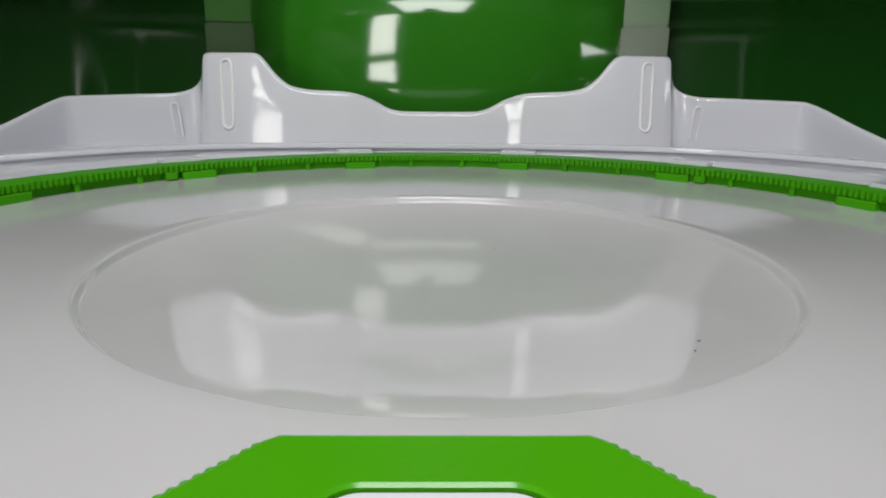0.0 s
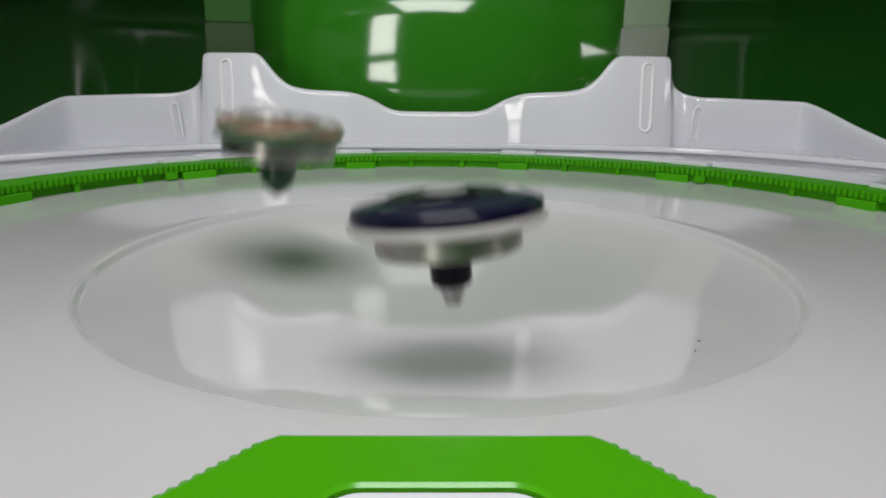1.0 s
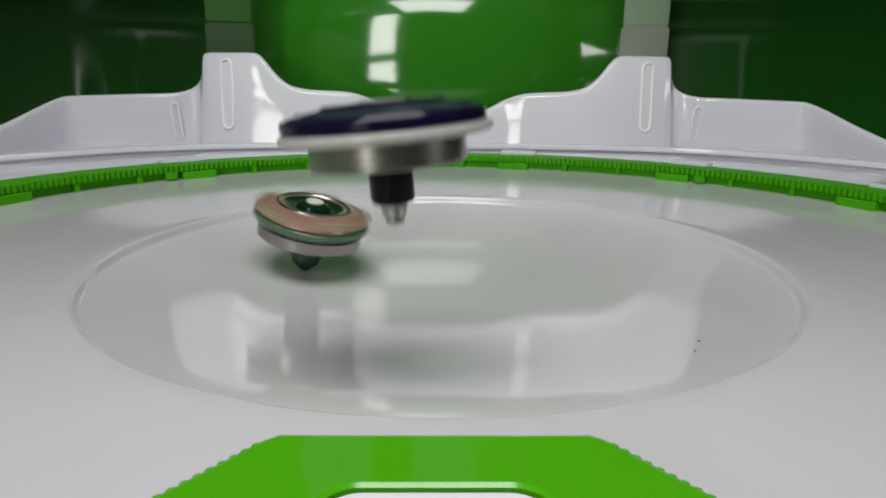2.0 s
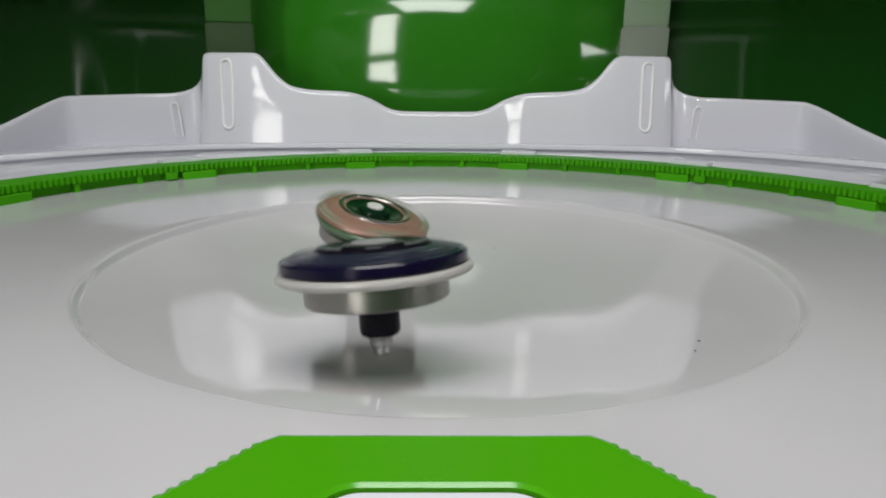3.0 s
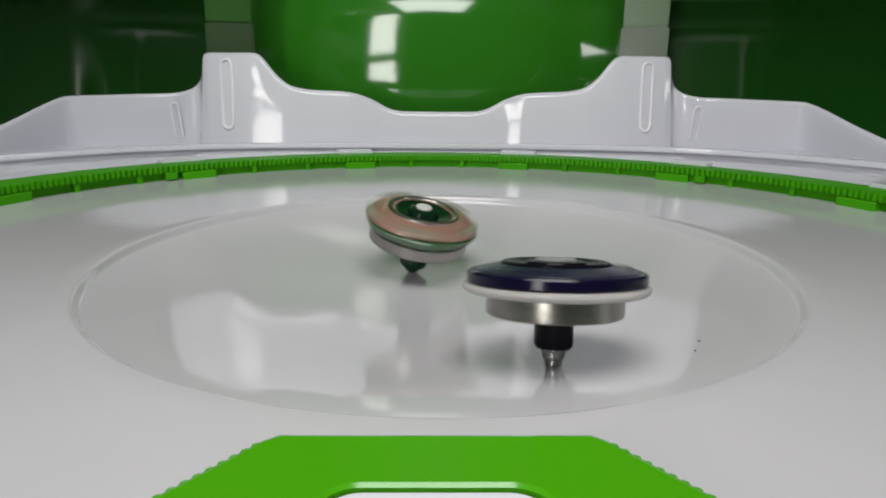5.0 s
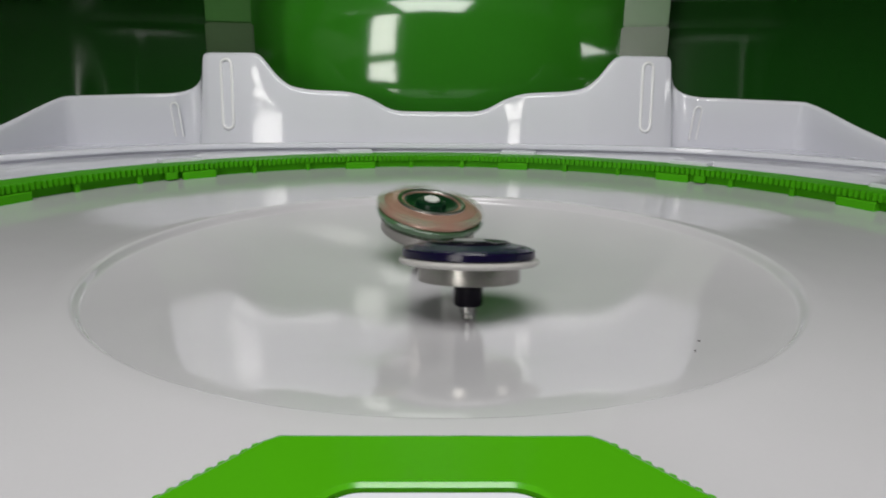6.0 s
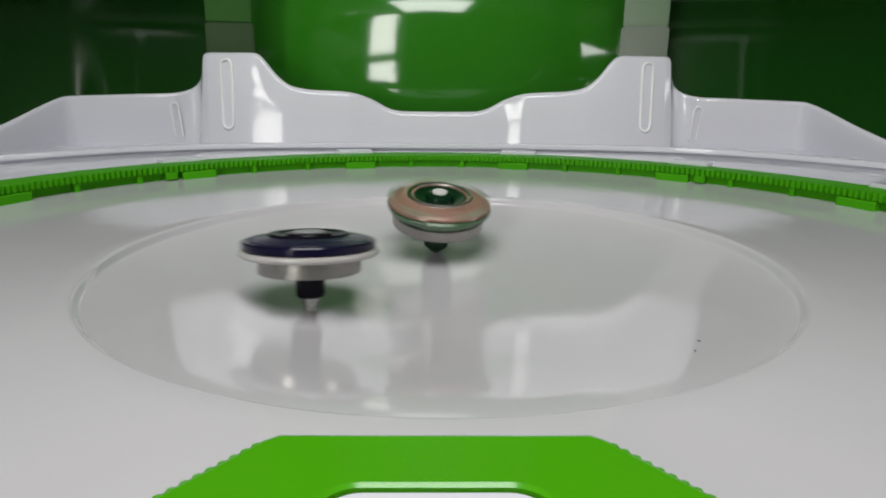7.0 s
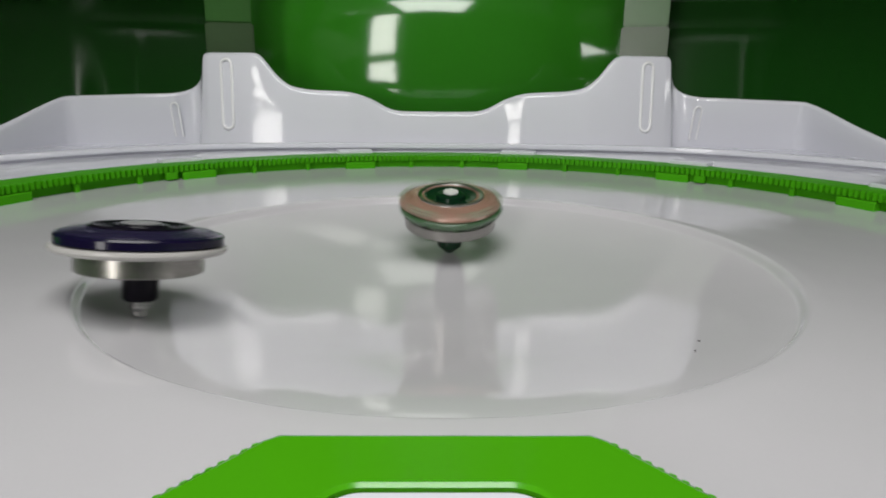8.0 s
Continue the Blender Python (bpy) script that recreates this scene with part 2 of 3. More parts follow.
def bowl():
    prof = []
    for i in range(61):
        r = RING_R * 0.981 * i / 60
        prof.append((r, dish_z(r)))
    # rounded step up to the rim that surrounds the dish
    r, z = prof[-1]
    for steep in (20, 42, 55, 60, 62, 62, 60, 54, 40, 22, 8):
        r, z = r + 0.00046 * math.cos(radians(steep)), z + 0.00046 * math.sin(radians(steep))
        prof.append((r, z))
    inner, rim = r, z
    for i in range(1, 25):
        r = inner + (RAIL_R + 0.03 - inner) * i / 24
        u = min(r, RAIL_R + 0.004) - inner
        prof.append((r, rim - 0.030 * u + 0.38 * u * u))
    prof += [(RAIL_R + 0.03, -0.012), (RING_R, -0.03), (0.0, -0.03)]
    bm = lathe(prof, 256, cap=False)
    for v in bm.verts:
        r = math.hypot(v.co.x, v.co.y)
        if r < RING_R and v.co.z > -0.028:
            v.co.z += DISH_TILT * v.co.y * (1 - (r / RING_R) ** 6)
    return part("bowl", bm, M_BOWL, stadium, "glossy grey-white dished floor", sharp=40)


bowl()


def skirt():
    """Outer body of the arena that stands on the table."""
    prof = [(RAIL_R + 0.0275, 0.0015), (RAIL_R + 0.0285, 0.0075), (0.262, 0.0078), (0.268, 0.006), (0.276, TABLE_Z + 0.0002), (0.272, TABLE_Z + 0.0002), (0.264, 0.002)]
    prof.append(prof[0])
    return part("skirt", lathe(prof, 192, cap=False), M_FENCE, stadium, "white plastic outer body")


skirt()

RAIL_TOP = 0.0115


def rail():
    n = 256
    prof = [(RAIL_R + 0.0030, 0.0022), (RAIL_R + 0.0030, RAIL_TOP - 0.0034), (RAIL_R + 0.0014, RAIL_TOP - 0.0031),
            (RAIL_R + 0.0014, RAIL_TOP - 0.0009), (RAIL_R + 0.0020, RAIL_TOP - 0.0004), (RAIL_R + 0.028, RAIL_TOP - 0.0008), (RAIL_R + 0.028, 0.0022)]
    prof.append(prof[0])
    ring = part("rail", lathe(prof, n, cap=False), M_RAIL, stadium, "bright green toothed plastic rail ring", sharp=25)
    # teeth along the inner top edge, on the half that faces the dish from afar
    bm = bmesh.new()
    box(bm, -0.0024, 0.0010, -0.00095, 0.00095, RAIL_TOP - 0.0034, RAIL_TOP + 0.0006)
    bmesh.ops.bevel(bm, geom=bm.edges[:], offset=0.0004, segments=2, affect="EDGES")
    tooth = finish("tooth", bm, M_RAIL)
    pitch = 0.0030 / RAIL_R
    for i in range(-140, 141):
        ob = new("tooth", tooth)
        ob.parent = ring
        a = math.pi / 2 + i * pitch
        ob.matrix_basis = pose((RAIL_R + 0.0012) * math.cos(a), (RAIL_R + 0.0012) * math.sin(a), 0, 0, 0, math.degrees(a))
    # wide blocks and thin ribs on the face below the teeth
    bm = bmesh.new()
    box(bm, -0.0034, 0.0020, -0.0098, 0.0098, 0.0020, RAIL_TOP - 0.0036)
    bmesh.ops.bevel(bm, geom=bm.edges[:], offset=0.0004, segments=1, affect="EDGES")
    block = finish("block", bm, M_RAIL)
    bm = bmesh.new()
    box(bm, -0.0016, 0.0020, -0.0013, 0.0013, 0.0022, RAIL_TOP - 0.0034)
    bmesh.ops.bevel(bm, geom=bm.edges[:], offset=0.0003, segments=1, affect="EDGES")
    rib = finish("rib", bm, M_RAIL)
    step = math.radians(27)
    first = math.pi / 2 - math.radians(13.3)
    for k in range(-5, 7):
        for j, me in ((0, block), (1, rib), (2, rib)):
            a = first + (k + j / 3) * step
            ob = new(me.name, me)
            ob.parent = ring
            ob.matrix_basis = pose((RAIL_R + 0.0014) * math.cos(a), (RAIL_R + 0.0014) * math.sin(a), 0, 0, 0, math.degrees(a))
        if k in (-1, 2):
            # small joint piece beside the block where two rail segments meet
            a = first + k * step + (0.0165 if k > 0 else -0.0165) / RAIL_R
            bm = bmesh.new()
            box(bm, -0.0034, 0.0, -0.0032, 0.0032, 0.0042, RAIL_TOP - 0.0032)
            bmesh.ops.bevel(bm, geom=bm.edges[:], offset=0.0004, segments=1, affect="EDGES")
            t = part("joint", bm, M_RAIL, ring)
            t.matrix_basis = pose((RAIL_R + 0.0014) * math.cos(a), (RAIL_R + 0.0014) * math.sin(a), 0, 0, 0, math.degrees(a))
        # white tab of the body that reaches over the rail's outer edge
        a = first + k * step
        bm = bmesh.new()
        box(bm, -0.006, 0.006, -0.012, 0.012, 0.010, RAIL_TOP + 0.0012)
        bmesh.ops.bevel(bm, geom=bm.edges[:], offset=0.0006, segments=2, affect="EDGES")
        t = part("tab", bm, M_FENCE, stadium)
        t.matrix_basis = pose((RAIL_R + 0.030) * math.cos(a), (RAIL_R + 0.030) * math.sin(a), 0, 0, 0, math.degrees(a))
    return ring


rail()

LIP_Z = 0.0162


def lip_y(x):
    x = min(abs(x), 0.34)
    return 0.2545 - 0.141 * x ** 2 - 17.9 * x ** 4


def fence_y(x):
    """Foot of the back wall in plan: the middle lies 4 mm back, the posts curve away outwards."""
    x = abs(x)
    u = min(max((x - 0.046) / 0.021, 0), 1)
    y = 0.2675 - 0.0030 * u * u * (3 - 2 * u) - 0.006 * min(x / 0.11, 1) ** 2
    if x > 0.108:
        y += 2.0 * (x - 0.108) ** 2
    return y


def ledge():
    """White ledge between the rail and the back wall, and the floors of the side trays."""
    rows = []
    for i in range(121):
        x = -0.36 + 0.72 * i / 120
        y = lip_y(x)
        yr = math.sqrt(max((RAIL_R + 0.026) ** 2 - x * x, 0.0)) if abs(x) < RAIL_R + 0.026 else 0.0
        yr = min(yr, y - 0.012)
        # the lip reaches forward over a recessed riser
        rows.append([(x, yr, -0.02), (x, yr, RAIL_TOP - 0.003), (x, yr + 0.002, RAIL_TOP - 0.0012), (x, y + 0.0005, RAIL_TOP - 0.0008), (x, y + 0.0015, RAIL_TOP + 0.0005), (x, y + 0.0015, LIP_Z - 0.0036),
                     (x, y - 0.0030, LIP_Z - 0.0034), (x, y - 0.0036, LIP_Z - 0.0020), (x, y - 0.0030, LIP_Z - 0.0003), (x, y - 0.0015, LIP_Z), (x, y + 0.0045, LIP_Z - 0.0002), (x, y + 0.008, LIP_Z - 0.004),
                     (x, 0.345, LIP_Z - 0.005), (x, 0.345, -0.02)])
    return part("ledge", sweep(rows, closed=True), M_FENCE, stadium, sharp=50)


ledge()


def fence():
    """One continuous white wall: left tray back, left post, scalloped middle, right post, right tray back."""
    half = [(0.0, 0.0375), (0.030, 0.0378), (0.038, 0.0405), (0.048, 0.0465), (0.058, 0.0507), (0.068, 0.0518), (0.094, 0.0530), (0.106, 0.0553),
            (0.1155, 0.0615), (0.122, 0.069), (0.127, 0.0762), (0.1315, 0.0785), (0.170, 0.0785)]
    plan = []
    for i in range(65):
        x = 0.170 * i / 64
        for (xa, za), (xb, zb) in zip(half, half[1:]):
            if xa <= x <= xb + 1e-9:
                u = (x - xa) / (xb - xa)
                plan.append((x, fence_y(x), za + (zb - za) * u))
                break
    # soften the scalloped outline
    zs = [p[2] for p in plan]
    for _ in range(2):
        zs = [zs[0]] + [(a + 2 * b + c) / 4 for a, b, c in zip(zs, zs[1:], zs[2:])] + [zs[-1]]
    plan = [(x, y, z) for (x, y, _), z in zip(plan, zs)]
    # round the post's outer corner, run back, then along the tray's back wall and down its slanted end
    yp = fence_y(0.170)
    outer = [(0.170, yp, 0.0785), (0.1755, yp + 0.003, 0.0780), (0.1785, yp + 0.008, 0.0760), (0.1800, yp + 0.013, 0.066),
             (0.1825, yp + 0.016, 0.0570), (0.188, yp + 0.018, 0.0515), (0.198, yp + 0.018, 0.0495),
             (0.215, 0.2797, 0.0490), (0.240, 0.2745, 0.0482), (0.262, 0.2700, 0.0475), (0.2695, 0.2672, 0.0471), (0.2745, 0.2610, 0.0464), (0.2790, 0.247, 0.0422), (0.287, 0.215, 0.0305), (0.297, 0.180, 0.0200), (0.305, 0.150, 0.0170)]
    plan += [tuple(v) for v in smooth_curve(outer, 70)[1:]]
    path = [(-x, y, z) for x, y, z in reversed(plan[1:])] + plan
    rows = []
    for i, (x, y, z) in enumerate(path):
        a, b = path[max(i - 1, 0)], path[min(i + 1, len(path) - 1)]
        t = Vector((b[0] - a[0], b[1] - a[1], 0)).normalized()
        nrm = Vector((-t.y, t.x, 0))  # away from the arena's middle
        base = Vector((x, y, 0))
        u = min(max((abs(x) - 0.178) / 0.02, 0), 1)
        lean = 0.10 - 0.33 * u * u * (3 - 2 * u)  # the tray walls lean inwards
        th = 0.005
        ring = []
        z0 = LIP_Z - 0.006

        def at(off, h):
            return base + nrm * (off + lean * (h - z0)) + Vector((0, 0, h))
        for off, h in ((0, z0), (0, z0 + 0.002), (0, z0 + 0.004), (0, z0 + 0.006), (0, z0 + 0.5 * (z - z0)), (0, z - 0.003), (0.0008, z - 0.001), (0.0025, z),
                       (th - 0.001, z - 0.0008), (th, z - 0.003), (th, z0)):
            ring.append(at(off, min(h, z) if h > z0 + 0.012 else h))
        rows.append(ring)
    return part("fence", sweep(rows, closed=True), M_FENCE, stadium, "glossy white plastic back wall with scalloped edge", sharp=50)


fence()


def bead(name, keys, radius, closed=True):
    """A thin raised bead along keys."""
    cu = bpy.data.curves.new(name, "CURVE")
    cu.dimensions, cu.bevel_depth, cu.bevel_resolution = "3D", radius, 2
    sp = cu.splines.new("POLY")
    sp.points.add(len(keys) - 1)
    for p, k in zip(sp.points, keys):
        p.co = (*k, 1)
    sp.use_cyclic_u = closed
    cu.materials.append(M_GLINT)
    ob = new(name, cu)
    ob.parent = stadium
    return ob


# bright reflection lines on the posts and trays, imitated by raised white beads
def wall_glints():
    for s in (-1, 1):
        keys = []
        for cz, a0 in ((0.070, 0), (0.029, 180)):
            for k in range(9):
                a = radians(a0 + 180 * k / 8)
                x, z = 0.1530 + 0.0040 * math.cos(a), cz + 0.0040 * math.sin(a)
                keys.append((s * x, fence_y(x) + 0.10 * (z - LIP_Z + 0.006) - 0.0003, z))
        bead("slot_bead", keys, 0.0012)
        # narrower bead for the reflection line on the tray's back wall
        keys = []
        for x, z in ((0.1935, 0.0175), (0.1935, 0.0405), (0.1950, 0.0425), (0.1975, 0.0425), (0.1990, 0.0405), (0.1990, 0.0175)):
            keys.append((s * x, fence_y(0.170) + 0.0180 - 0.23 * (z - LIP_Z + 0.006) - 0.0003, z))
        bead("slot_bead", keys, 0.0009, closed=False)


wall_glints()


def dome():
    """Deep green shell behind the white wall: a bulged middle panel, two side panels, two struts between."""
    # middle panel: an oval, lens-like field that stands proud; above it the shell bends forward over the arena
    back = [0.0]
    for j in range(96):
        z = 0.015 + 0.345 * (j + 0.5) / 96
        u = min(max((z - 0.121) / 0.034, 0), 1)
        u = u * u * (3 - 2 * u)
        # out of view the lean steepens into an added roof that shades the back
        over = min(max((z - 0.19) / 0.06, 0), 1)
        back.append(back[-1] + ((1 - u) * (min(z, 0.13) - 0.06) / 0.27 - (0.14 + 0.9 * over) * u) * 0.345 / 96)
    rows = []
    for j in range(97):
        z = 0.015 + 0.345 * j / 96
        row = []
        for i in range(81):
            x = -0.165 + 0.330 * i / 80
            q = math.sqrt((x / 0.156) ** 2 + ((z - 0.081) / 0.046) ** 2)
            f = 1 / (1 + math.exp((q - 0.93) * 13))
            row.append((x, 0.310 + x * x / (2 * 0.28) + back[j] - 0.0035 * f, z))
        rows.append(row)
    part("middle_panel", sweep(rows), M_DOME, stadium, "glossy deep green bulged panel")
    for s in (-1, 1):
        rows = []
        for j in range(53):
            z = 0.010 + 0.182 * j / 52
            # unseen roof over the trays, added to keep light off them
            lean = 2.3 * max(z - 0.128, 0.0) - 2.0 * max(z - 0.128, 0.0) ** 2
            row = []
            for i in range(193 if s < 0 else 145):
                u = i / 144
                if u < 0.70 or s > 0:
                    x, y, nx, ny = 0.165 + 0.30 * u, 0.345 - 0.075 * u, 0.24, 0.97
                else:
                    # unseen bend round the arena's left side, added to shade that side
                    a = min((u - 0.70) / 0.30, 1.0) * radians(72)
                    x = 0.375 + 0.045 * math.sin(a) + 0.01 * max(u - 1.0, 0)
                    y = 0.2475 - 0.045 + 0.045 * math.cos(a) - 0.045 * math.sin(a) - 0.9 * max(u - 1.0, 0)
                    nx, ny = math.sin(a + 0.24), math.cos(a + 0.24)
                x, y = s * (x - lean * nx), y - lean * ny
                # a shallow field beside the strut tilts up towards the light, the shell above it tilts down
                edge = (u - 0.03) / 0.06, (0.42 - u) / 0.10
                field = min(max(min(edge), 0), 1)
                field = field * field * (3 - 2 * field)
                y -= field * (0.10 * max(0.100 - z, 0.0) + 0.10 * max(min(z, 0.128) - 0.100, 0.0))
                step = 0.002 / (1 + math.exp((z - 0.104) * 300))
                dent = 0.010 * math.exp(-((u - 0.25) / 0.14) ** 4) * (1 / (1 + math.exp((z - 0.097) * 700)))
                row.append((x - s * 0.4 * step, y + step - 0.12 * dent - 0.0007 * math.exp(-((u - (0.25 if s < 0 else 0.285)) / 0.012) ** 2) * (1 / (1 + math.exp((z - 0.090) * 500))) + 0.06 * (z - 0.05), z))
            rows.append(row)
        part("side_panel", sweep(rows), M_DOME_DIM, stadium, "see-through green side panel, its colour darkened for shade")
        bm = bmesh.new()
        turned = pose(s * 0.1565, 0.2935, 0, 0, 0, -s * 20)
        box(bm, -0.0172, 0.0172, -0.009, 0.009, 0.060, 0.100, turned)
        bmesh.ops.bevel(bm, geom=bm.edges[:], offset=0.001, segments=2, affect="EDGES")
        part("strut_foot", bm, M_FOOT, stadium, "grey-green clear plastic strut")
        bm = bmesh.new()
        box(bm, -0.0162, 0.0162, -0.006, 0.010, 0.1001, 0.240, turned)
        bmesh.ops.bevel(bm, geom=bm.edges[:], offset=0.001, segments=2, affect="EDGES")
        part("strut", bm, M_STRUT, stadium)


dome()


def front_ramp():
    """Green plate on the near side, narrowing towards the dish, with toothed flanks and a rounded opening."""
    x0, top, low = -0.0019, 0.012, 0.0098
    outer = [(-0.0231, -0.1353), (0.0231, -0.1353), (0.0251, -0.1368), (0.060, -0.182), (0.060, -0.205), (-0.060, -0.205), (-0.060, -0.182), (-0.0251, -0.1368)]
    inner = []
    for cx, cy, a0 in ((0.0095, -0.1535, 0), (-0.0095, -0.1535, 90)):
        for k in range(9):
            a = radians(a0 + 90 * k / 8)
            inner.append((cx + 0.0055 * math.cos(a), cy + 0.0055 * math.sin(a)))
    inner += [(-0.030, -0.172), (-0.030, -0.195), (0.030, -0.195), (0.030, -0.172)]
    bm = bmesh.new()
    mid = Vector((0.0, -0.168))

    def reach(poly, a):
        """Where the ray from mid at the angle a meets the outline poly."""
        d = Vector((math.cos(a), math.sin(a)))
        best = 0.0
        for p, q in zip(poly, poly[1:] + poly[:1]):
            p, e = Vector(p) - mid, Vector(q) - Vector(p)
            den = d.x * e.y - d.y * e.x
            if abs(den) > 1e-12:
                s, u = (p.x * e.y - p.y * e.x) / den, (p.x * d.y - p.y * d.x) / den
                if s > 0 and -1e-6 <= u <= 1 + 1e-6:
                    best = max(best, s)
        return mid + d * best
    angles = sorted({round(math.atan2(y - mid.y, x - mid.x), 6) for x, y in outer + inner})
    # outer foot, outer edge with a small rounding, inner edge with a raised rim, inner foot
    rows = []
    for a in angles:
        o, n = reach(outer, a), reach(inner, a)
        d = (o - n).normalized()
        ring = []
        for p, z in ((o, low), (o, top - 0.0008), (o - d * 0.0003, top - 0.0002), (o - d * 0.0009, top),
                     (n + d * 0.0024, top), (n + d * 0.0018, top + 0.00005), (n + d * 0.0008, top + 0.00005), (n, top - 0.0003), (n, low)):
            ring.append(bm.verts.new((x0 + p.x, p.y, z)))
        rows.append(ring)
    for a, c in zip(rows, rows[1:] + rows[:1]):
        for k in range(9):
            m = (k + 1) % 9
            bm.faces.new((a[k], a[m], c[m], c[k]))
    plate = part("front_ramp", bm, M_RAMP, stadium, "bright green plastic ramp with toothed flanks and opening", sharp=10)
    bm = bmesh.new()
    box(bm, -0.0006, 0.0006, -0.0016, 0.0008, low, top - 0.0002)
    bmesh.ops.bevel(bm, geom=bm.edges[:], offset=0.00025, segments=1, affect="EDGES")
    tooth = finish("flank_tooth", bm, M_RAMP)
    for s in (-1, 1):
        for k in range(30):
            u = (k + 0.5) / 30
            ob = new("flank_tooth", tooth)
            ob.parent = plate
            ob.matrix_basis = pose(x0 + s * (0.0250 + 0.0345 * u), -0.1374 - 0.0447 * u, 0, 0, 0, s * -38)
        # feet that carry the plate on the arena's rim
        for x, y in ((0.052, -0.190), (0.052, -0.200)):
            bm = bmesh.new()
            box(bm, x0 + s * x - 0.003, x0 + s * x + 0.003, y - 0.003, y + 0.003, 0.0022, low)
            part("foot", bm, M_RAMP, plate)
    # white filler added below the plate, where the floor would look shaded
    bm = bmesh.new()
    box(bm, x0 - 0.028, x0 + 0.028, -0.203, -0.143, 0.0024, 0.0094)
    bmesh.ops.bevel(bm, geom=bm.edges[:], offset=0.0006, segments=2, affect="EDGES")
    part("ramp_bed", bm, M_FENCE, stadium, "white filler under the ramp, added to keep its opening bright")
    # second filler, raised into the opening so that it catches the light
    bm = bmesh.new()
    ring = []
    for p in inner:
        p = mid + (Vector(p) - mid) * 0.975
        ring.append((bm.verts.new((x0 + p.x, p.y, 0.0088)), bm.verts.new((x0 + p.x, p.y, 0.0113))))
    for a, c in zip(ring, ring[1:] + ring[:1]):
        bm.faces.new((a[0], c[0], c[1], a[1]))
    bm.faces.new([a[1] for a in ring])
    bm.faces.new([a[0] for a in reversed(ring)])
    bmesh.ops.recalc_face_normals(bm, faces=bm.faces)
    part("ramp_pad", bm, M_FENCE, stadium, "white filler added in the ramp's opening to catch light", smooth=False)
    return plate


front_ramp()


def grit():
    for x, y, size, a in ((0.0677, -0.0623, 0.00030, 20), (0.0635, -0.0703, 0.00028, 60), (0.0252, 0.0648, 0.00030, 80)):
        bm = bmesh.new()
        bmesh.ops.create_icosphere(bm, subdivisions=1, radius=size)
        bmesh.ops.scale(bm, vec=(2.2, 1, 0.5), verts=bm.verts)
        ob = tagged(part("plastic_chip", bm, M_GRIT), "tiny dark chip of worn plastic lying on the dish", "debris", "chips on the dish")
        ob.matrix_world = pose(x, y, dish_z(math.hypot(x, y), y) + size * 0.4, 0, 0, a)


grit()

# ---------------------------------------------------------------- spinning tops
RINGS = ("weight_ring", "rim", "layer", "band", "collar", "bezel")


def violet_top():
    top = tagged(new("toy_spinner"), "dark violet spinning top with white rim and steel ring", "spinner toy")
    mm = 0.000915
    def turned(name, prof, mat, label="", parent=top, n=72, lobes=0, depth=0.0):
        return part(name, lathe([(r * mm, z * mm) for r, z in prof], n, lobes, depth, tube=name in RINGS), mat, parent, label, sharp=28)
    turned("tip", [(0, 0), (1.9, 0.05), (2.3, 0.5), (2.3, 1.9), (2.9, 2.3), (3.0, 2.8), (3.0, 4.0), (3.5, 4.6), (3.5, 5.6)], M_TIP, "polished metal stepped tip")
    turned("shaft", [(3.6, 5.0), (4.8, 5.2), (5.3, 6.2), (5.3, 14.6)], M_BLACK, "black plastic shaft", n=12)
    turned("weight_ring", [(6.0, 14.3), (17.9, 14.3), (18.4, 14.7), (18.4, 20.6), (6, 20.6)], M_STEEL, "brushed steel weight ring")
    turned("rim", [(10, 20.2), (21.5, 20.2), (24.0, 20.5), (24.8, 21.1), (25.0, 21.7), (24.8, 22.4), (24.0, 22.8), (10, 22.8)], M_CREAM, "milky white plastic rim")
    layer = turned("layer", [(12, 22.8), (23.4, 22.9), (24.2, 23.4), (24.2, 25.5), (23.7, 26.1), (20, 26.8), (15, 27.6), (12, 27.6)], M_PURPLE, "dark violet glossy plastic layer", lobes=3, depth=0.035)
    turned("band", [(15.2, 27.2), (20.5, 26.5), (22.6, 26.1), (22.4, 26.5), (19.5, 27.1), (15.2, 27.9)], M_SMOKE, "clear violet band", layer, lobes=3, depth=0.03)
    turned("hub", [(0, 26.4), (14.6, 27.3), (14.6, 28.2), (13.9, 28.6), (12.2, 28.3), (10.2, 27.7), (8.4, 27.7), (7.8, 28.6), (6.5, 28.8), (0, 28.8)], M_BLACK, "black hub", layer)
    turned("cap", [(0, 28.7), (5.6, 28.7), (5.6, 29.0), (5.2, 29.2), (0, 29.2)], M_SILVER, "silver grey cap", layer, n=32)
    bm = bmesh.new()
    box(bm, 0.0148, 0.0188, -0.0034, 0.0034, 0.0236, 0.0251)
    bmesh.ops.bevel(bm, geom=bm.edges[:], offset=0.0004, segments=1, affect="EDGES")
    fin = finish("fin", bm, M_PURPLE)
    for a in (20, 140, 260):
        ob = new("fin", fin)
        ob.parent = layer
        ob.matrix_basis = pose(0, 0, 0, 0, 0, a)
    return top


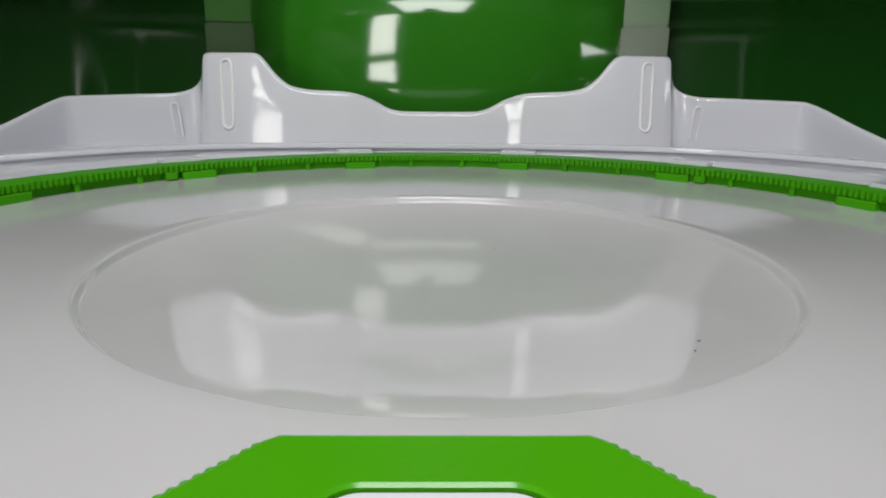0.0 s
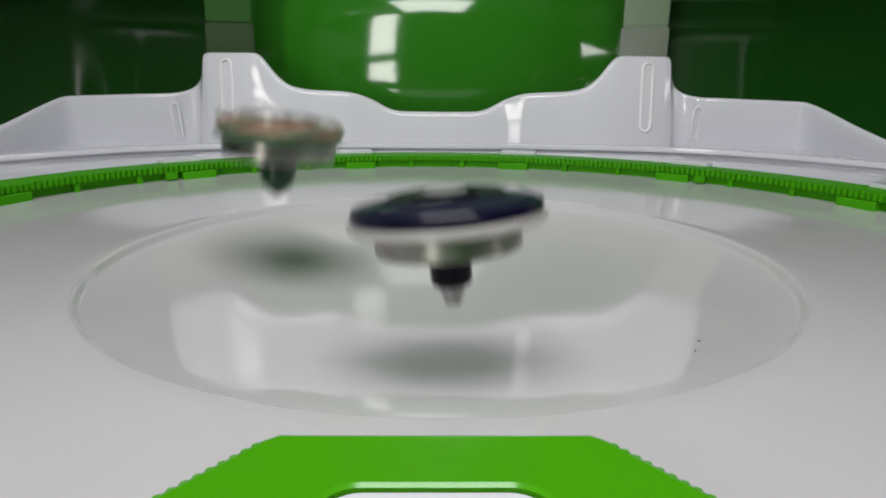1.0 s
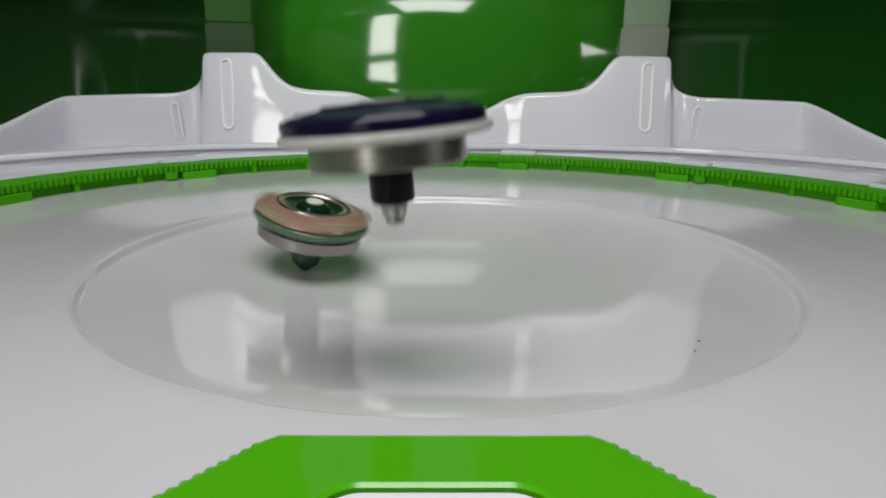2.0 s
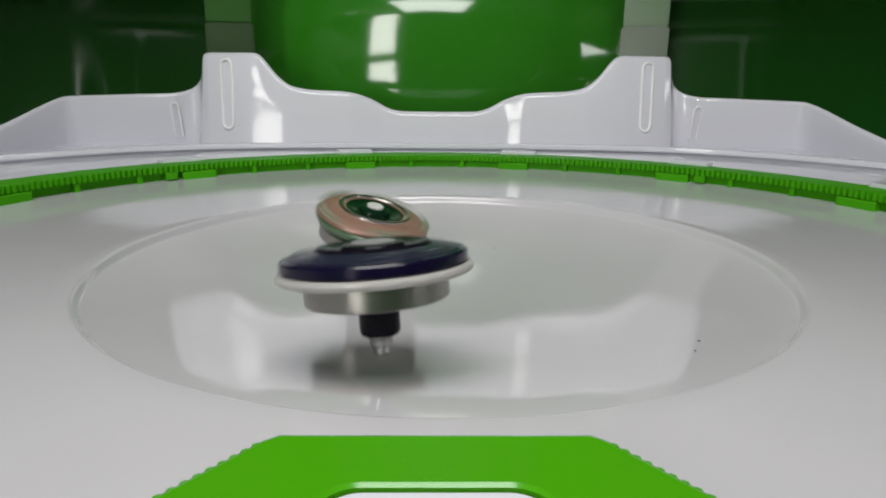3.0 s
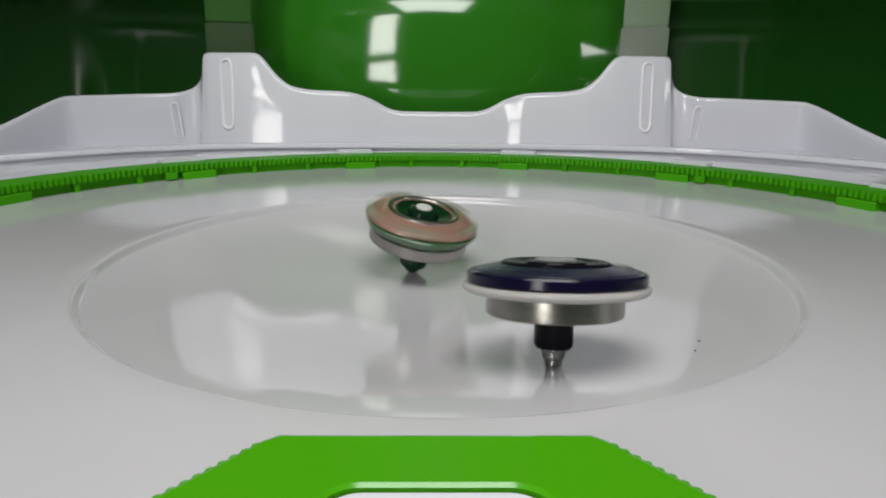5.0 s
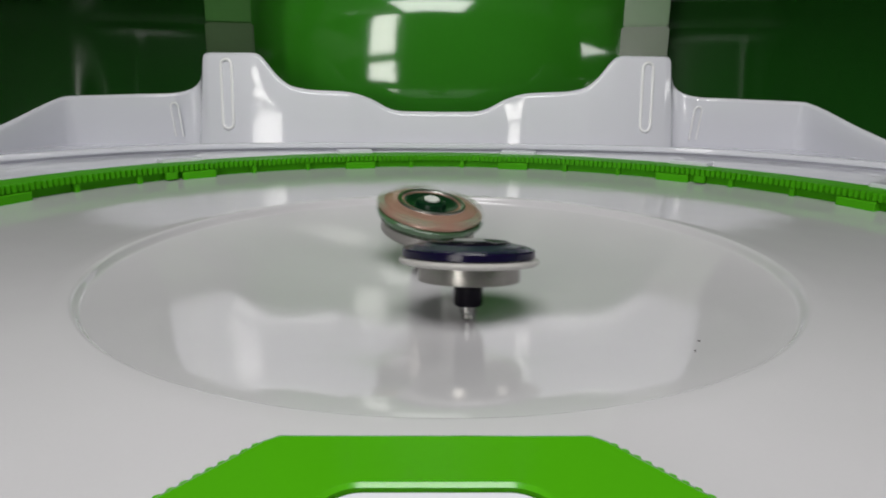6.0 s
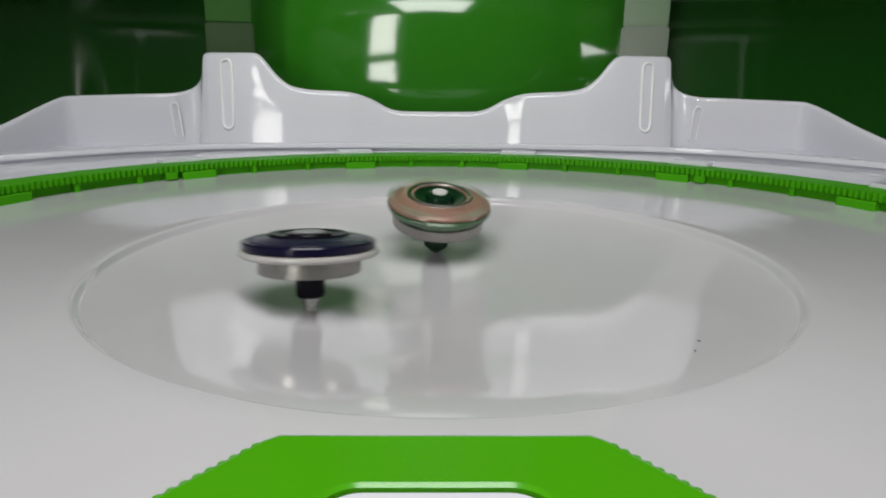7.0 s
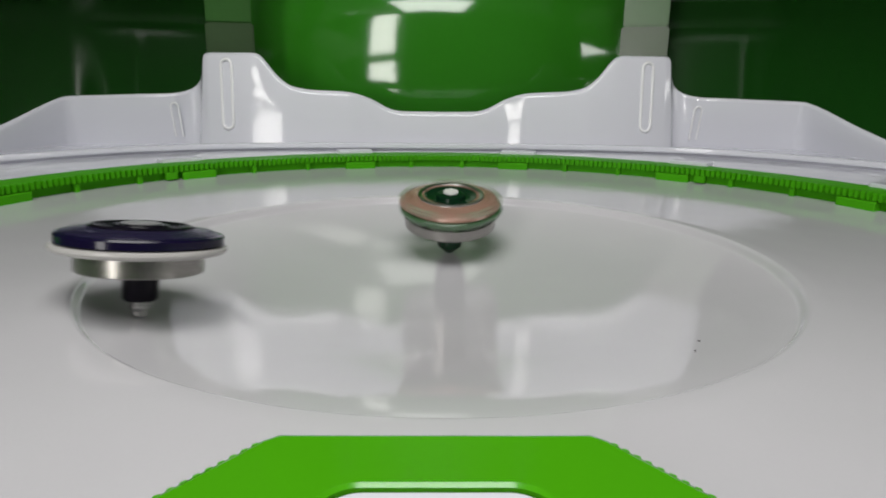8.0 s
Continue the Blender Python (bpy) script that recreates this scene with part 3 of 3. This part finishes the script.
def green_top():
    top = tagged(new("toy_spinner"), "green and copper spinning top with silver bezel, leaning", "spinner toy")
    mm = 0.00098
    def turned(name, prof, mat, label="", parent=top, n=72, lobes=0, depth=0.0):
        return part(name, lathe([(r * mm, z * mm) for r, z in prof], n, lobes, depth, tube=name in RINGS), mat, parent, label, sharp=28)
    turned("tip", [(0, 0), (1.2, 0.1), (2.2, 0.8), (3.6, 2.2), (4.2, 3.2), (4.2, 4.2)], M_PINE, "dark green rounded tip", n=16)
    turned("shaft", [(5.4, 3.8), (5.6, 4.2), (5.6, 6.6), (6.6, 7.0), (6.6, 14.9)], M_PINE, "dark green stepped shaft", n=14)
    turned("weight_ring", [(6.5, 14.2), (19.6, 14.2), (20.3, 14.8), (20.3, 19.0), (19.8, 19.4), (6.5, 19.4)], M_STEEL, "brushed steel weight ring")
    layer = turned("layer", [(12, 19.5), (20.6, 19.6), (22.2, 20.6), (23.4, 22.2), (23.6, 23.4), (22.6, 24.2), (12, 24.2)], M_LEAF, "clear green plastic layer", lobes=6, depth=0.07)
    turned("collar", [(12, 24.0), (22.4, 24.1), (23.2, 24.7), (22.8, 25.5), (21.0, 26.7), (17.5, 27.8), (14.4, 28.3), (12, 28.2)], M_BRONZE, "copper red collar", layer, lobes=3, depth=0.06)
    turned("bezel", [(12.6, 27.4), (14.6, 28.1), (14.5, 28.7), (13.8, 29.0), (12.9, 28.7), (12.3, 27.8)], M_SATIN, "satin silver bezel", layer)
    turned("hub", [(0, 26.0), (12.5, 26.8), (12.5, 27.8), (11.0, 28.1), (8.0, 27.0), (6.6, 27.0), (6.2, 28.4), (4.8, 29.2), (0, 29.4)], M_HUB, "black-green glossy hub", layer)
    turned("cap", [(0, 29.3), (3.3, 29.3), (3.3, 29.9), (3.0, 30.1), (0, 30.1)], M_WHITE, "silvery white cap", layer, n=32)
    bm = bmesh.new()
    box(bm, 0.0186, 0.0226, -0.0050, 0.0050, 0.0246, 0.0272)
    bmesh.ops.bevel(bm, geom=bm.edges[:], offset=0.0009, segments=2, affect="EDGES")
    wing = finish("wing", bm, M_PALE)
    for a in (0, 72, 144, 216, 288):
        ob = new("wing", wing)
        ob.parent = layer
        ob.matrix_basis = pose(0, 0, 0, 0, 0, a)
    return top


violet, green = violet_top(), green_top()


# ---------------------------------------------------------------- motions
def spun(rows, breaks, turn, seed):
    """Rows of (t, x, y, z, lean right, lean away) made into a pose at every thirtieth of a second, with the spin
    added. The path is smooth but for the bounces at the times in breaks."""
    ts = [r[0] for r in rows]

    def slope(k, c, side):
        last = len(rows) - 1
        if k == 0 or (ts[k] in breaks and side > 0):
            a, b = k, min(k + 1, last)
        elif k == last or (ts[k] in breaks and side < 0):
            a, b = k - 1, k
        else:
            a, b = k - 1, k + 1
        return (rows[b][c] - rows[a][c]) / (ts[b] - ts[a])
    out = []
    for f in range(241):
        t = f / 30
        k = max(i for i in range(len(ts)) if ts[i] <= t + 1e-6)
        k = min(k, len(ts) - 2)
        d = ts[k + 1] - ts[k]
        u = (t - ts[k]) / d
        h = (2 * u ** 3 - 3 * u * u + 1, u ** 3 - 2 * u * u + u, 3 * u * u - 2 * u ** 3, u ** 3 - u * u)
        x, y, z, right, away = (h[0] * rows[k][c] + h[1] * d * slope(k, c, 1) + h[2] * rows[k + 1][c] + h[3] * d * slope(k + 1, c, -1) for c in range(1, 6))
        lean = pose(0, 0, 0, 0, right, 0) @ pose(0, 0, 0, -away, 0, 0)
        out.append((t, Matrix.Translation((x, y, z)) @ lean @ pose(0, 0, 0, 0, 0, seed + turn * f)))
    return out


def motions():
    walk(violet, spun([
        (0.00, 0.0379, -0.0184, 0.1683, -7, -3),
        (0.30, 0.0256, -0.0415, 0.0972, -7, -3),
        (0.40, 0.0215, -0.0492, 0.0735, -7, -3),
        (0.50, 0.0172, -0.0575, 0.0496, -7, -2),
        (0.60, 0.0127, -0.0649, 0.0267, -7, 1),
        (0.70, 0.0080, -0.0741, 0.0006, -7, 4),
        (0.80, 0.0040, -0.0905, -0.0036, -6, 6),
        (0.90, 0.0045, -0.0780, 0.0027, -5.5, 4),
        (1.00, 0.0023, -0.0782, 0.0119, -5, 3.5),
        (1.10, 0.0012, -0.0781, 0.0216, -5, 3),
        (1.20, -0.0007, -0.0792, 0.0297, -6, 2),
        (1.30, -0.0024, -0.0804, 0.0352, -6, 0),
        (1.50, -0.0054, -0.0810, 0.0414, -6, -1.5),
        (1.70, -0.0086, -0.0819, 0.0419, -6, -1),
        (1.90, -0.0100, -0.0816, 0.0365, -5.63636, 0.454545),
        (2.10, -0.0114, -0.0813, 0.0253, -5.27273, 1.90909),
        (2.30, -0.0129, -0.0810, 0.0081, -4.90909, 3.36364),
        (2.44, -0.0132, -0.0879, -0.0039, -4.65455, 4.38182),
        (2.80, -0.0164, -0.0802, 0.0032, -4, 7),
        (3.00, -0.0143, -0.0794, -0.0001, -4.5, 8),
        (3.20, -0.0104, -0.0926, -0.0030, -4.5, 12),
        (3.50, -0.0064, -0.0856, -0.0045, 0, 12),
        (4.00, 0.0039, -0.0951, -0.0026, 0, 12.5),
        (4.50, 0.0163, -0.0920, -0.0030, 0, 13),
        (4.70, 0.0208, -0.0885, -0.0036, 0, 12),
        (5.05, 0.0278, -0.0702, -0.0067, 0.5, 11),
        (5.45, 0.0265, -0.0422, -0.0115, 0.5, 11),
        (5.80, 0.0160, -0.0311, -0.0134, 1, 10),
        (6.00, 0.0090, -0.0191, -0.0148, 0.5, 10),
        (6.50, -0.0148, -0.0114, -0.0152, 0, 8.5),
        (7.00, -0.0433, -0.0159, -0.0129, 0, 7),
        (7.50, -0.0683, -0.0277, -0.0084, 3.5, 8),
        (8.00, -0.0853, -0.0472, -0.0033, 3.5, 8.5),
    ], (0.8, 2.44, 3.2), 67, 10))
    walk(green, spun([
        (0.00, -0.0212, 0.0678, 0.2374, 9, -2),
        (0.60, -0.0452, 0.0324, 0.1012, 9, -2),
        (0.70, -0.0492, 0.0265, 0.0785, 9, -2),
        (0.80, -0.0540, 0.0217, 0.0603, 9, -2),
        (0.90, -0.0574, 0.0177, 0.0408, 9, 0),
        (1.00, -0.0596, 0.0135, 0.0208, 6, 1),
        (1.10, -0.0616, 0.0081, 0.0003, 6, 0),
        (1.20, -0.0647, 0.0054, -0.0111, 10.5, -1),
        (1.30, -0.0615, 0.0064, -0.0060, 11, -1),
        (1.50, -0.0601, 0.0120, -0.0016, 12.5, 0),
        (1.70, -0.0569, 0.0158, -0.0044, 12, -2.5),
        (1.95, -0.0553, 0.0278, -0.0123, 12, -4),
        (2.35, -0.0473, 0.0343, -0.0131, 12.5, -5.5),
        (2.80, -0.0374, 0.0324, -0.0142, 13, -7),
        (3.00, -0.0324, 0.0350, -0.0146, 14, -7.5),
        (3.20, -0.0277, 0.0382, -0.0147, 14, -7.5),
        (3.50, -0.0226, 0.0392, -0.0150, 14, -8),
        (4.00, -0.0161, 0.0333, -0.0156, 13, -8.5),
        (4.50, -0.0138, 0.0335, -0.0157, 12, -9),
        (4.70, -0.0129, 0.0336, -0.0157, 12, -9),
        (5.80, -0.0086, 0.0484, -0.0148, 8, -9.5),
        (6.00, -0.0072, 0.0506, -0.0147, 8, -9.5),
        (6.50, -0.0043, 0.0575, -0.0140, 5, -10),
        (7.00, -0.0018, 0.0622, -0.0136, 4, -11.5),
        (7.50, 0.0016, 0.0676, -0.0129, 1.5, -11),
        (8.00, 0.0046, 0.0617, -0.0136, 0.5, -11),
    ], (1.2, 1.95), -58, 40))


motions()
